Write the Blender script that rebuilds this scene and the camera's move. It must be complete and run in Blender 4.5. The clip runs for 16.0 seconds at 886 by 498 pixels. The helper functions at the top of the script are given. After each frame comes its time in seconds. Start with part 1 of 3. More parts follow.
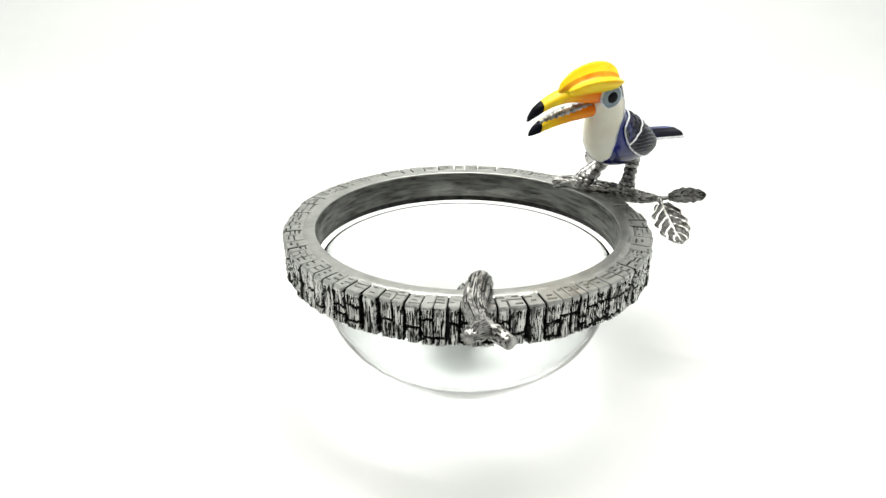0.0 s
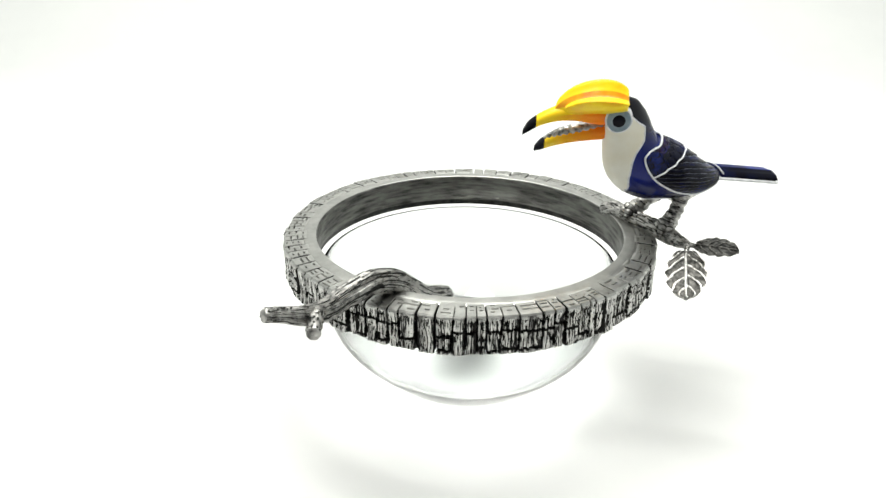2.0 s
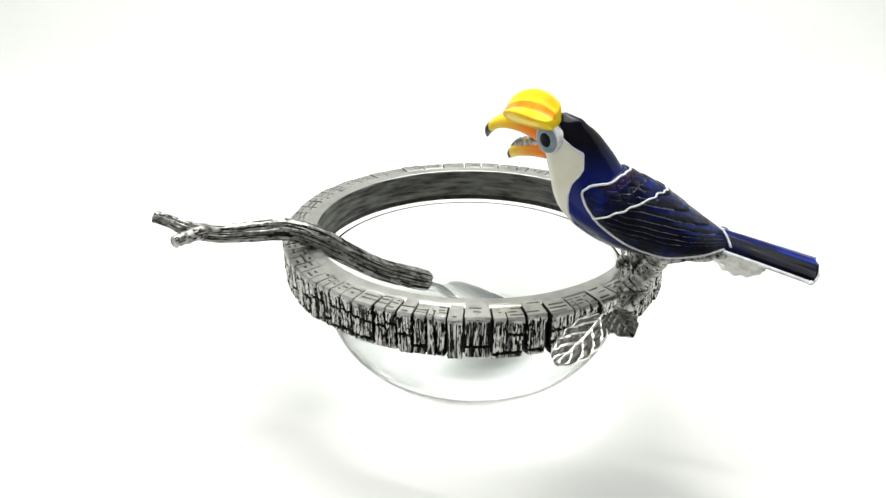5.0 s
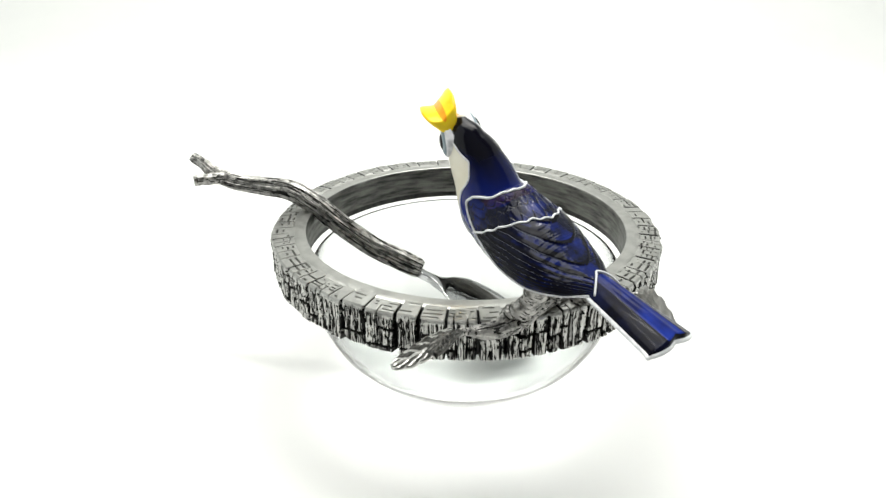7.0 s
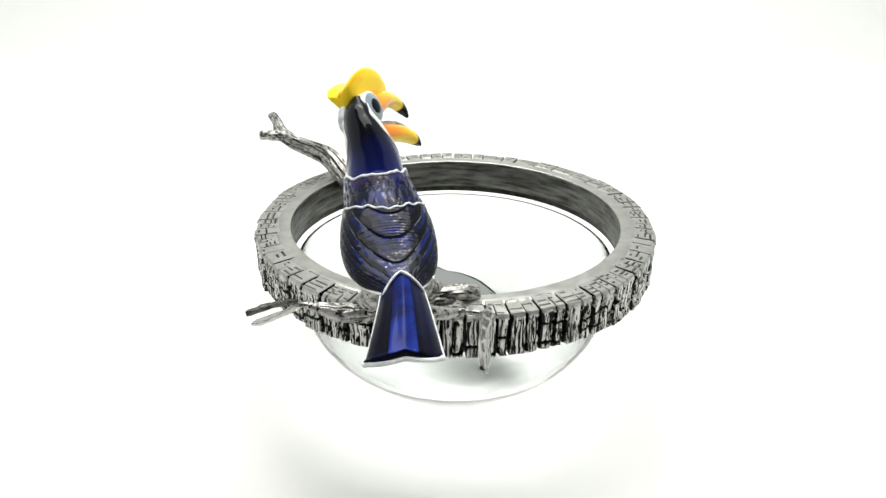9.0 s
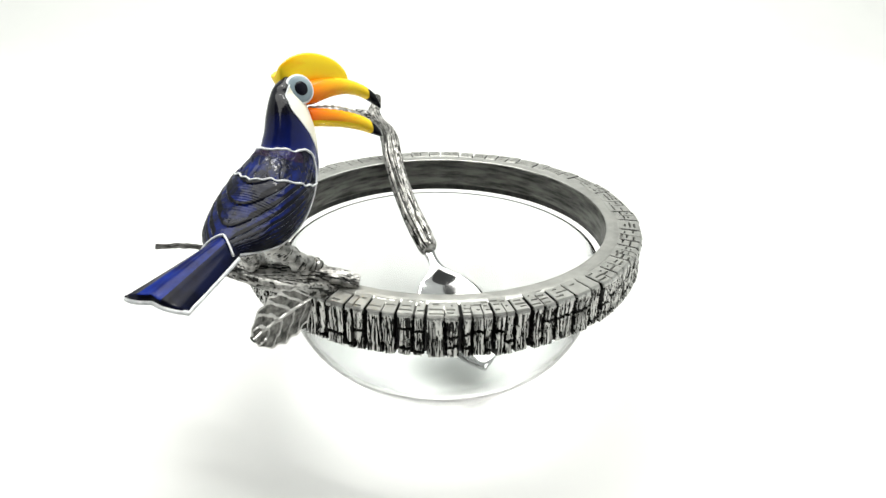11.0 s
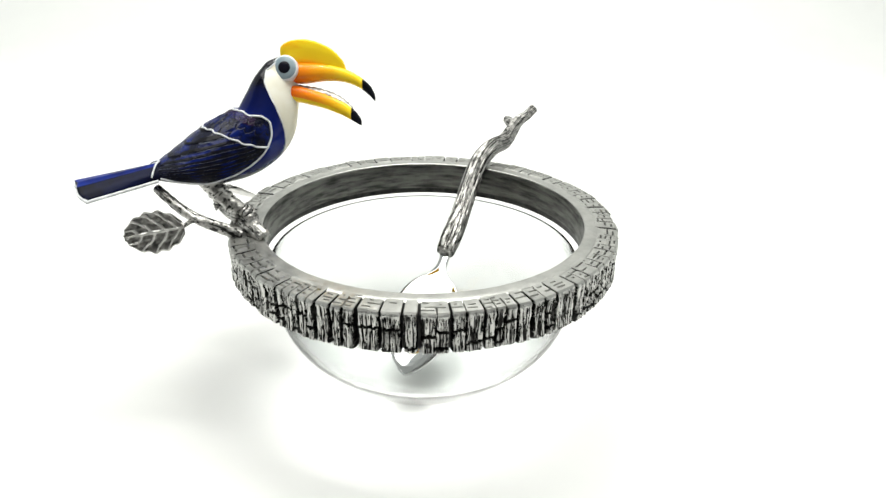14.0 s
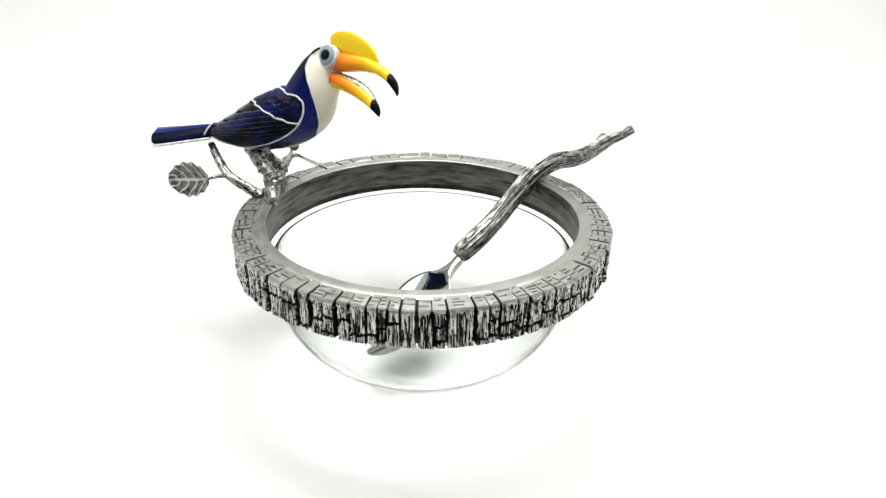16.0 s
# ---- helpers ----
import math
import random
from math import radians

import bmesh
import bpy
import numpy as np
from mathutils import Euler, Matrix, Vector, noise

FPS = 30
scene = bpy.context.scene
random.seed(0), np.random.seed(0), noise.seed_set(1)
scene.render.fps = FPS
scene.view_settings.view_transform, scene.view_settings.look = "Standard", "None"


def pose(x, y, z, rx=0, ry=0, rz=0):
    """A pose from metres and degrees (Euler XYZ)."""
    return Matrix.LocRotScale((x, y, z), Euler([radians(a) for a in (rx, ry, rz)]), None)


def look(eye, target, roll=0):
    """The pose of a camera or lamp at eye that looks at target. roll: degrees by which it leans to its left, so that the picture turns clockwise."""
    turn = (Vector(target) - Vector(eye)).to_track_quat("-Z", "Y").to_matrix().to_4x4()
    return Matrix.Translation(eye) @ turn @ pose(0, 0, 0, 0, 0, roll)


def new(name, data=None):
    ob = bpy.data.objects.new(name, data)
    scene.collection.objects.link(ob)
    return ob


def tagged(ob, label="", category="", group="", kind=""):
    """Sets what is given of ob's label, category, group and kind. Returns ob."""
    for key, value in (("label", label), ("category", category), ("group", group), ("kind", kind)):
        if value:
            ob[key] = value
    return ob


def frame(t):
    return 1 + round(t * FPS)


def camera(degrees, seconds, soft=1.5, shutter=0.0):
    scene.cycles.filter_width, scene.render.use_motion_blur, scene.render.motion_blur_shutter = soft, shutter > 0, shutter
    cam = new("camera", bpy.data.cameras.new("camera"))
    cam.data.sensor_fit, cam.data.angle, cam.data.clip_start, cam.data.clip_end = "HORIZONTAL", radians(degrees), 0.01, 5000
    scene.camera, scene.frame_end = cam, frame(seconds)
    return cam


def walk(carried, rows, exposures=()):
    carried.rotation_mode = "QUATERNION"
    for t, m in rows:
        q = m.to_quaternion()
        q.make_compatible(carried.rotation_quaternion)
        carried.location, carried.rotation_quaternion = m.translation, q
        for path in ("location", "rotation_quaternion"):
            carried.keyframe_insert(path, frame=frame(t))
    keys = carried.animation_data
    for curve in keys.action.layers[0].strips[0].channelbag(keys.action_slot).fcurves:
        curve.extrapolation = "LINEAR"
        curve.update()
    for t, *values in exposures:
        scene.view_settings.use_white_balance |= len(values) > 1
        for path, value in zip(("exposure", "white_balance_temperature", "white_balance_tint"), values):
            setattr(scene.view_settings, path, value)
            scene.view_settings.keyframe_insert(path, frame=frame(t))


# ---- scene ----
cam = camera(62.2, 16.0)
# seconds, place in metres, turn in degrees: a phone held almost still
CAMERA_ROWS = [
    (0, -0.0052, -0.3011, 0.2011, 65.59, -0.14, 0.14),
    (0.5, -0.0036, -0.3009, 0.2023, 65.54, -0.42, 0.23),
    (1, -0.0022, -0.3005, 0.2029, 65.53, -0.48, 0.34),
    (1.5, -0.0011, -0.3008, 0.2030, 65.39, -0.43, 0.54),
    (2, 0.0006, -0.3010, 0.2035, 65.35, -0.36, 0.65),
    (2.5, 0.0018, -0.3005, 0.2044, 65.03, -0.35, 0.73),
    (3, 0.0020, -0.3004, 0.2048, 64.84, -0.17, 0.66),
    (3.5, 0.0026, -0.3003, 0.2047, 64.71, 0.00, 0.76),
    (4, 0.0024, -0.3005, 0.2036, 64.71, 0.17, 0.75),
    (4.2, 0.0031, -0.3005, 0.2032, 64.71, 0.25, 0.75),
    (6.3, 0.0012, -0.3013, 0.2033, 64.13, -0.39, 0.60),
    (6.5, 0.0013, -0.3014, 0.2035, 64.10, -0.37, 0.60),
    (7, 0.0016, -0.3013, 0.2042, 63.90, -0.23, 0.46),
    (7.5, 0.0014, -0.3007, 0.2040, 63.79, -0.16, 0.35),
    (8, 0.0013, -0.3006, 0.2018, 63.77, -0.23, 0.25),
    (8.5, 0.0006, -0.2996, 0.1997, 64.02, -0.20, 0.14),
    (9, 0.0006, -0.2978, 0.1981, 63.93, -0.42, 0.40),
    (9.5, 0.0040, -0.2974, 0.1980, 63.79, -0.42, 0.86),
    (10, 0.0064, -0.2970, 0.1988, 63.53, -0.70, 1.25),
    (10.2, 0.0057, -0.2969, 0.1988, 63.56, -0.79, 1.25),
    (12.3, 0.0022, -0.3017, 0.2002, 63.94, -0.23, 0.63),
    (12.5, 0.0020, -0.3016, 0.2004, 64.02, -0.26, 0.63),
    (13, 0.0006, -0.3017, 0.1995, 64.30, -0.44, 0.51),
    (13.5, -0.0007, -0.3011, 0.1994, 64.29, -0.66, 0.33),
    (14, -0.0010, -0.3016, 0.2000, 64.24, -0.75, 0.38),
    (14.5, -0.0009, -0.3012, 0.2000, 64.14, -0.77, 0.48),
    (15, -0.0018, -0.3020, 0.2013, 64.08, -0.94, 0.49),
    (15.5, -0.0020, -0.3019, 0.2039, 63.75, -0.98, 0.58),
    (16, -0.0018, -0.3021, 0.2068, 63.33, -0.90, 0.65),
]
TURN_ROWS = [
    (0, 0.59), (0.5, -6.28), (1, -13.43), (1.5, -20.59), (2, -27.92), (2.5, -35.42), (3, -43.00), (3.5, -50.48), (4, -57.82), (4.2, -60.75), (6.3, -91.76), (6.5, -94.76), (7, -102.28), (7.5, -109.61), (8, -116.94), (8.5, -124.14), (9, -131.14), (9.5, -137.79), (10, -144.67), (10.2, -147.62), (12.3, -180.88), (12.5, -183.73), (13, -190.58), (13.5, -197.46), (14, -204.49), (14.5, -211.63), (15, -218.71), (15.5, -225.73), (16, -232.93),
]
walk(cam, [(t, pose(*row)) for t, *row in CAMERA_ROWS])

# ---- world and light: a white light tent, lit from overhead ----
world = bpy.data.worlds.new("world")
scene.world = world
world.use_nodes = True
wn = world.node_tree.nodes
wn["Background"].inputs["Color"].default_value = (0.957, 1.0, 0.948, 1)
wn["Background"].inputs["Strength"].default_value = 0.84


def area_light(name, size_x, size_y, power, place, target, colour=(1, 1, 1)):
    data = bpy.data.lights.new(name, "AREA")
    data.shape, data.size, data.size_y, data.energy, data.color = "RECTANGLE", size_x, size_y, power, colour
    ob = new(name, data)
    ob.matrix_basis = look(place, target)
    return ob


area_light("softbox_overhead", 1.0, 0.86, 13.0, (-0.05, 0.10, 0.95), (0, 0.04, 0), (1.0, 0.998, 0.945))
# Unseen narrow lamp, added for crisp highlights on enamel and metal
area_light("highlight_strip", 0.46, 0.03, 2.6, (0.03, 0.13, 0.92), (0, 0.04, 0), (1.0, 0.998, 0.955))

# ---- materials ----


def material(name):
    m = bpy.data.materials.new(name)
    m.use_nodes = True
    return m, m.node_tree.nodes, m.node_tree.links, m.node_tree.nodes["Principled BSDF"]


def ramp(n, stops):
    r = n.new("ShaderNodeValToRGB")
    el = r.color_ramp.elements
    while len(el) < len(stops):
        el.new(0.5)
    for e, (p, c) in zip(el, stops):
        e.position, e.color = p, (*c, 1)
    return r


def noise_node(n, l, scale, detail=4, stretch=(1, 1, 1), rough=0.6):
    tc = n.new("ShaderNodeTexCoord")
    mp = n.new("ShaderNodeMapping")
    mp.inputs["Scale"].default_value = stretch
    t = n.new("ShaderNodeTexNoise")
    t.inputs["Scale"].default_value, t.inputs["Detail"].default_value, t.inputs["Roughness"].default_value = scale, detail, rough
    l.new(tc.outputs["Object"], mp.inputs["Vector"])
    l.new(mp.outputs["Vector"], t.inputs["Vector"])
    return t


def bump(n, l, p, source, strength, distance):
    b = n.new("ShaderNodeBump")
    b.inputs["Strength"].default_value, b.inputs["Distance"].default_value = strength, distance
    l.new(source, b.inputs["Height"])
    l.new(b.outputs["Normal"], p.inputs["Normal"])


def pewter(name, light, dark, rough, scale, stretch=(1, 1, 1), spread=(0.35, 0.6), relief=0.25):
    m, n, l, p = material(name)
    t = noise_node(n, l, scale, 6, stretch)
    r = ramp(n, [(spread[0], dark), (spread[1], light)])
    l.new(t.outputs["Fac"], r.inputs["Fac"])
    l.new(r.outputs["Color"], p.inputs["Base Color"])
    p.inputs["Metallic"].default_value = 1.0
    f = noise_node(n, l, scale * 3, 3)
    q = ramp(n, [(0.3, (rough - 0.08,) * 3), (0.7, (rough + 0.1,) * 3)])
    l.new(f.outputs["Fac"], q.inputs["Fac"])
    l.new(q.outputs["Color"], p.inputs["Roughness"])
    bump(n, l, p, t.outputs["Fac"], relief, 0.0006)
    return m


def enamel(name, a, b, scale=120, spread=(0.4, 0.62), rough=0.08, relief=0.05, stretch=(1, 1, 1), coat=0.32):
    m, n, l, p = material(name)
    t = noise_node(n, l, scale, 4, stretch)
    r = ramp(n, [(spread[0], a), (spread[1], b)])
    l.new(t.outputs["Fac"], r.inputs["Fac"])
    l.new(r.outputs["Color"], p.inputs["Base Color"])
    p.inputs["Roughness"].default_value = rough + 0.2
    p.inputs["Specular IOR Level"].default_value = 0.04
    p.inputs["Coat Weight"].default_value = coat
    p.inputs["Coat Roughness"].default_value = rough
    w = noise_node(n, l, 260, 2)
    bump(n, l, p, w.outputs["Fac"], relief, 0.0005)
    return m


PEWTER_TOP = pewter("polished_pewter", (0.44, 0.44, 0.42), (0.34, 0.34, 0.325), 0.36, 160, spread=(0.3, 0.6), relief=0.10)
PEWTER_BARK = pewter("bark_cast_pewter", (0.64, 0.64, 0.62), (0.14, 0.14, 0.135), 0.32, 420, (1, 1, 0.12), (0.33, 0.50), 0.4)
# Brushed and blotchy; the inner wall's dim reflections are put into the darker colour
PEWTER_INNER = pewter("brushed_dull_shade_pewter", (0.20, 0.20, 0.187), (0.05, 0.05, 0.047), 0.5, 70, (1, 1, 7), (0.34, 0.60), 0.2)
# Oxidised groove floors; also paints the second leaf's shade and the lip's dark line
PEWTER_DARK = pewter("oxidised_and_shade_black_pewter", (0.055, 0.055, 0.052), (0.02, 0.02, 0.02), 0.5, 300, relief=0.2)
PEWTER_TWIG = pewter("antique_pewter", (0.50, 0.49, 0.47), (0.13, 0.13, 0.125), 0.43, 380, spread=(0.36, 0.56), relief=0.5)
LEAF_VEIN = pewter("leaf_vein_pewter", (0.36, 0.355, 0.34), (0.20, 0.20, 0.19), 0.46, 300, spread=(0.35, 0.6), relief=0.3)
PEWTER_LEAF = pewter("leaf_pewter", (0.13, 0.127, 0.12), (0.03, 0.03, 0.028), 0.5, 420, spread=(0.36, 0.60), relief=0.5)
BRIGHT_VEIN = pewter("bright_vein_pewter", (0.66, 0.65, 0.63), (0.46, 0.455, 0.44), 0.36, 300, spread=(0.35, 0.6), relief=0.2)
PALE_LEAF = pewter("pale_leaf_pewter", (0.26, 0.254, 0.24), (0.06, 0.06, 0.057), 0.42, 420, spread=(0.36, 0.60), relief=0.5)
STEEL, _n, _l, _p = material("polished_steel")
_p.inputs["Base Color"].default_value, _p.inputs["Metallic"].default_value = (0.48, 0.485, 0.49, 1), 1
_t = noise_node(_n, _l, 60, 3)
_r = ramp(_n, [(0.3, (0.03,) * 3), (0.7, (0.08,) * 3)])
_l.new(_t.outputs["Fac"], _r.inputs["Fac"])
_l.new(_r.outputs["Color"], _p.inputs["Roughness"])

BLUE = enamel("blue_enamel", (0.003, 0.006, 0.06), (0.006, 0.020, 0.19), 90, coat=0.18)
WING_BLUE = enamel("wing_blue_enamel", (0.002, 0.003, 0.014), (0.004, 0.015, 0.15), 110, (0.44, 0.70), rough=0.07, relief=0.2, coat=0.3)
MANTLE = enamel("plum_blue_enamel", (0.018, 0.007, 0.026), (0.010, 0.011, 0.09), 160, (0.45, 0.65), rough=0.07, relief=0.2, coat=0.3)
BLACK = enamel("black_enamel", (0.002, 0.002, 0.004), (0.006, 0.006, 0.012), 60, coat=0.15)
TAIL_BLACK = enamel("blue_black_enamel", (0.002, 0.002, 0.006), (0.004, 0.006, 0.028), 80, coat=0.06)
# Pale lines that paint the glints along the feather edges into the colour
FEATHER_EDGE = enamel("feather_edge_glint", (0.07, 0.08, 0.12), (0.22, 0.24, 0.30), 120, (0.4, 0.62), coat=0.3)
CREAM = enamel("cream_white_enamel", (0.80, 0.76, 0.62), (0.86, 0.84, 0.74), 50)
WHITE_LINE = enamel("white_enamel_line", (0.62, 0.63, 0.66), (0.82, 0.83, 0.85), 400, rough=0.15)
YELLOW = enamel("yellow_enamel", (0.93, 0.58, 0.014), (0.96, 0.68, 0.025), 110, (0.35, 0.6))
ORANGE = enamel("orange_enamel", (0.82, 0.22, 0.010), (0.92, 0.40, 0.02), 100, (0.35, 0.65))
EYE_GREY = enamel("eye_grey_enamel", (0.18, 0.24, 0.28), (0.30, 0.37, 0.41), 100)

# the blue of the body runs to black over the nape and crown, and darkens towards the belly
BODY_BLUE, _n, _l, _p = material("blue_to_black_enamel")
_tc = _n.new("ShaderNodeTexCoord")
_xyz = _n.new("ShaderNodeSeparateXYZ")
_l.new(_tc.outputs["Object"], _xyz.inputs["Vector"])
_mr = _n.new("ShaderNodeMapRange")
_mr.inputs["From Min"].default_value, _mr.inputs["From Max"].default_value = 0.092, 0.138
_l.new(_xyz.outputs["Z"], _mr.inputs["Value"])
_t = noise_node(_n, _l, 70, 3)
_ad = _n.new("ShaderNodeMath")
_ad.operation = "MULTIPLY_ADD"
_l.new(_t.outputs["Fac"], _ad.inputs[0])
_ad.inputs[1].default_value = 0.25
_l.new(_mr.outputs["Result"], _ad.inputs[2])
_r = ramp(_n, [(0.14, (0.002, 0.003, 0.018)), (0.42, (0.005, 0.013, 0.17)), (0.72, (0.003, 0.009, 0.10)), (0.95, (0.002, 0.002, 0.006))])
_l.new(_ad.outputs["Value"], _r.inputs["Fac"])
_l.new(_r.outputs["Color"], _p.inputs["Base Color"])
_p.inputs["Roughness"].default_value, _p.inputs["Specular IOR Level"].default_value = 0.25, 0.04
_p.inputs["Coat Weight"].default_value, _p.inputs["Coat Roughness"].default_value = 0.4, 0.05

# the bill runs from red-orange at the face to yellow towards its tip
BILL, _n, _l, _p = material("red_orange_to_yellow_enamel")
_tc = _n.new("ShaderNodeTexCoord")
_xyz = _n.new("ShaderNodeSeparateXYZ")
_l.new(_tc.outputs["Object"], _xyz.inputs["Vector"])
_mr = _n.new("ShaderNodeMapRange")
_mr.inputs["From Min"].default_value, _mr.inputs["From Max"].default_value = 0.002, 0.036
_l.new(_xyz.outputs["X"], _mr.inputs["Value"])
_t = noise_node(_n, _l, 110, 4, (0.5, 1, 1.4))
_ad = _n.new("ShaderNodeMath")
_ad.operation = "MULTIPLY_ADD"
_l.new(_t.outputs["Fac"], _ad.inputs[0])
_ad.inputs[1].default_value = 0.55
_l.new(_mr.outputs["Result"], _ad.inputs[2])
_r = ramp(_n, [(0.25, (0.80, 0.13, 0.007)), (0.55, (0.90, 0.27, 0.01)), (0.85, (0.94, 0.48, 0.014)), (1.0, (0.96, 0.66, 0.024))])
_l.new(_ad.outputs["Value"], _r.inputs["Fac"])
_l.new(_r.outputs["Color"], _p.inputs["Base Color"])
_p.inputs["Roughness"].default_value, _p.inputs["Specular IOR Level"].default_value = 0.25, 0.06
_p.inputs["Coat Weight"].default_value, _p.inputs["Coat Roughness"].default_value = 0.3, 0.06
CASQUE = enamel("casque_yellow_enamel", (0.92, 0.48, 0.010), (0.96, 0.68, 0.02), 70, (0.32, 0.48), stretch=(0.6, 1, 1.6))

GLASS, _n, _l, _p = material("clear_glass")
_p.inputs["Base Color"].default_value = (0.80, 0.818, 0.814, 1)
_p.inputs["Roughness"].default_value, _p.inputs["IOR"].default_value = 0.0, 1.47
_p.inputs["Transmission Weight"].default_value = 1.0
_t = noise_node(_n, _l, 25, 2)
bump(_n, _l, _p, _t.outputs["Fac"], 0.06, 0.001)

PAPER, _n, _l, _p = material("white_sweep_paper")
_t = noise_node(_n, _l, 9, 4)
_r = ramp(_n, [(0.3, (0.80, 0.805, 0.80)), (0.7, (0.835, 0.84, 0.83))])
_l.new(_t.outputs["Fac"], _r.inputs["Fac"])
_l.new(_r.outputs["Color"], _p.inputs["Base Color"])
_p.inputs["Roughness"].default_value = 0.55
_p.inputs["Specular IOR Level"].default_value = 0.3
_w = noise_node(_n, _l, 700, 3)
bump(_n, _l, _p, _w.outputs["Fac"], 0.05, 0.0004)

# ---- mesh helpers (millimetres in, metres out) ----
MM = 0.001
TABLE = -0.004


def part(name, bm, mats, parent, label="", smooth=True):
    me = bpy.data.meshes.new(name)
    bmesh.ops.recalc_face_normals(bm, faces=bm.faces)
    for f in bm.faces:
        f.smooth = smooth
    bmesh.ops.scale(bm, vec=(MM, MM, MM), verts=bm.verts)
    bm.to_mesh(me)
    bm.free()
    for m in mats if isinstance(mats, (list, tuple)) else [mats]:
        me.materials.append(m)
    ob = new(name, me)
    if parent:
        ob.parent = parent
    return tagged(ob, label=label) if label else ob


def spline(points, steps):
    """Catmull-Rom through the points, which may have any number of values."""
    p = [np.array(q, float) for q in points]
    p = [2 * p[0] - p[1], *p, 2 * p[-1] - p[-2]]
    out = []
    n = len(p) - 3
    for k in range(steps + 1):
        s = k / steps * n
        i = min(int(s), n - 1)
        t = s - i
        a, b, c, d = p[i], p[i + 1], p[i + 2], p[i + 3]
        out.append(0.5 * (2 * b + (c - a) * t + (2 * a - 5 * b + 4 * c - d) * t * t + (3 * b - a - 3 * c + d) * t ** 3))
    return out


def skin(bm, rings, closed=True, caps=True, mat=None):
    """Faces between rings of points; mat(i, j) gives a face's material slot."""
    vs = [[bm.verts.new(q) for q in r] for r in rings]
    n = len(vs[0])
    for i in range(len(vs) - 1):
        for j in range(n if closed else n - 1):
            k = (j + 1) % n
            f = bm.faces.new((vs[i][j], vs[i][k], vs[i + 1][k], vs[i + 1][j]))
            if mat:
                f.material_index = mat(i, j)
    if caps and closed:
        for r in (vs[0], vs[-1]):
            bm.faces.new(r)
    return vs


def tube(bm, points, steps, seg, shape=None, mat=None, caps=True):
    """A round limb along points (x, y, z, radius). shape(s, angle, radius) gives the radius."""
    path = spline(points, steps)
    side = None
    rings = []
    for i, q in enumerate(path):
        a, b = path[max(i - 1, 0)][:3], path[min(i + 1, steps)][:3]
        d = Vector(b - a).normalized()
        if side is None:
            side = d.orthogonal().normalized()
        side = (side - d * side.dot(d)).normalized()
        up = d.cross(side)
        c = Vector(q[:3])
        ring = []
        for j in range(seg):
            t = 2 * math.pi * j / seg
            r = shape(i / steps, t, q[3]) if shape else q[3]
            ring.append(c + (side * math.cos(t) + up * math.sin(t)) * r)
        rings.append(ring)
    skin(bm, rings, True, caps, mat)


def bark(seed, lines=9, cut=0.16, length=6.0):
    """Long grooves of bark: a radius rule and a slot rule for tube()."""
    def depth(s, t):
        v = noise.noise(Vector((math.cos(t) * lines * 0.33 + seed, math.sin(t) * lines * 0.33, s * length)))
        w = noise.noise(Vector((math.cos(t) * lines * 0.7, math.sin(t) * lines * 0.7 + seed, s * length * 2.3)))
        return max(0.0, 1 - abs(v) * 4.5) + 0.6 * max(0.0, 1 - abs(w) * 5)

    def shape(s, t, r):
        knot = 1 + 0.10 * noise.noise(Vector((s * 5 + seed, math.cos(t), math.sin(t))))
        return r * knot * (1 - cut * min(depth(s, t), 1.2))
    return shape, depth


def limb(name, points, parent, seed, steps=60, seg=32, mats=None, lines=9, cut=0.16, length=6.0, dark=0.72, label=""):
    bm = bmesh.new()
    shape, depth = bark(seed, lines, cut, length)
    tube(bm, points, steps, seg, shape, lambda i, j: 1 if depth((i + 0.5) / steps, 2 * math.pi * (j + 0.5) / seg) > dark else 0)
    return part(name, bm, mats or [PEWTER_TWIG, PEWTER_DARK], parent, label)


def thing(name, label, category, group=""):
    return tagged(new(name), label, category, group)


# ---- the setting: one white sweep, rising behind and to the sides ----
def sweep():
    bm = bmesh.new()
    prof = [(-900, 0)]
    prof += [(700, 0)]
    for k in range(1, 13):
        a = k / 12 * math.pi / 2
        prof.append((700 + 300 * math.sin(a), 300 - 300 * math.cos(a)))
    prof += [(1000, 1300)]
    rings = []
    for y, z in prof:
        rings.append([(x, y, z) for x in np.linspace(-1100, 1100, 12)])
    skin(bm, rings, closed=False)
    ob = part("backdrop", bm, PAPER, None)
    ob.location.z = TABLE
    mod = ob.modifiers.new("thickness", "SOLIDIFY")
    mod.thickness, mod.offset = 0.002, 0
    ob.location.z = TABLE - 0.001
    return tagged(ob, "seamless white paper sweep, curving up behind", "backdrop", kind="structure")


sweep()

def crease():
    """A short curled fold at the paper's cut edge."""
    bm = bmesh.new()
    rows = []
    for k in range(13):
        u = k / 12
        x, y, h = 130.5 - 20 * u, -78 - 30 * u, min(0.1 + 22.0 * u, 5.5)
        rows.append([(x - 0.5 * h, y, -3.9 + 0.22 * h), (x - 0.62 * h, y, -3.9 + 0.45 * h), (x - 0.58 * h, y, -3.9 + 0.72 * h), (x - 0.3 * h, y, -3.9 + 0.9 * h), (x + 0.2 * h, y, -3.9 + h), (x + 0.7 * h, y, -3.9 + 0.9 * h), (x + 1.5 * h, y, -3.9 + 0.4 * h), (x + 2.4 * h, y, -3.9)])
    skin(bm, rows, closed=False)
    return tagged(part("paper_fold", bm, PAPER, None), "small curled fold at the edge of white paper", "paper", kind="structure")


crease()

# unseen panels standing in for the unlit room behind the camera, added to darken reflections
DARK_PANEL, _n, _l, _p = material("dim_panel_grey")
_t = noise_node(_n, _l, 3, 4)
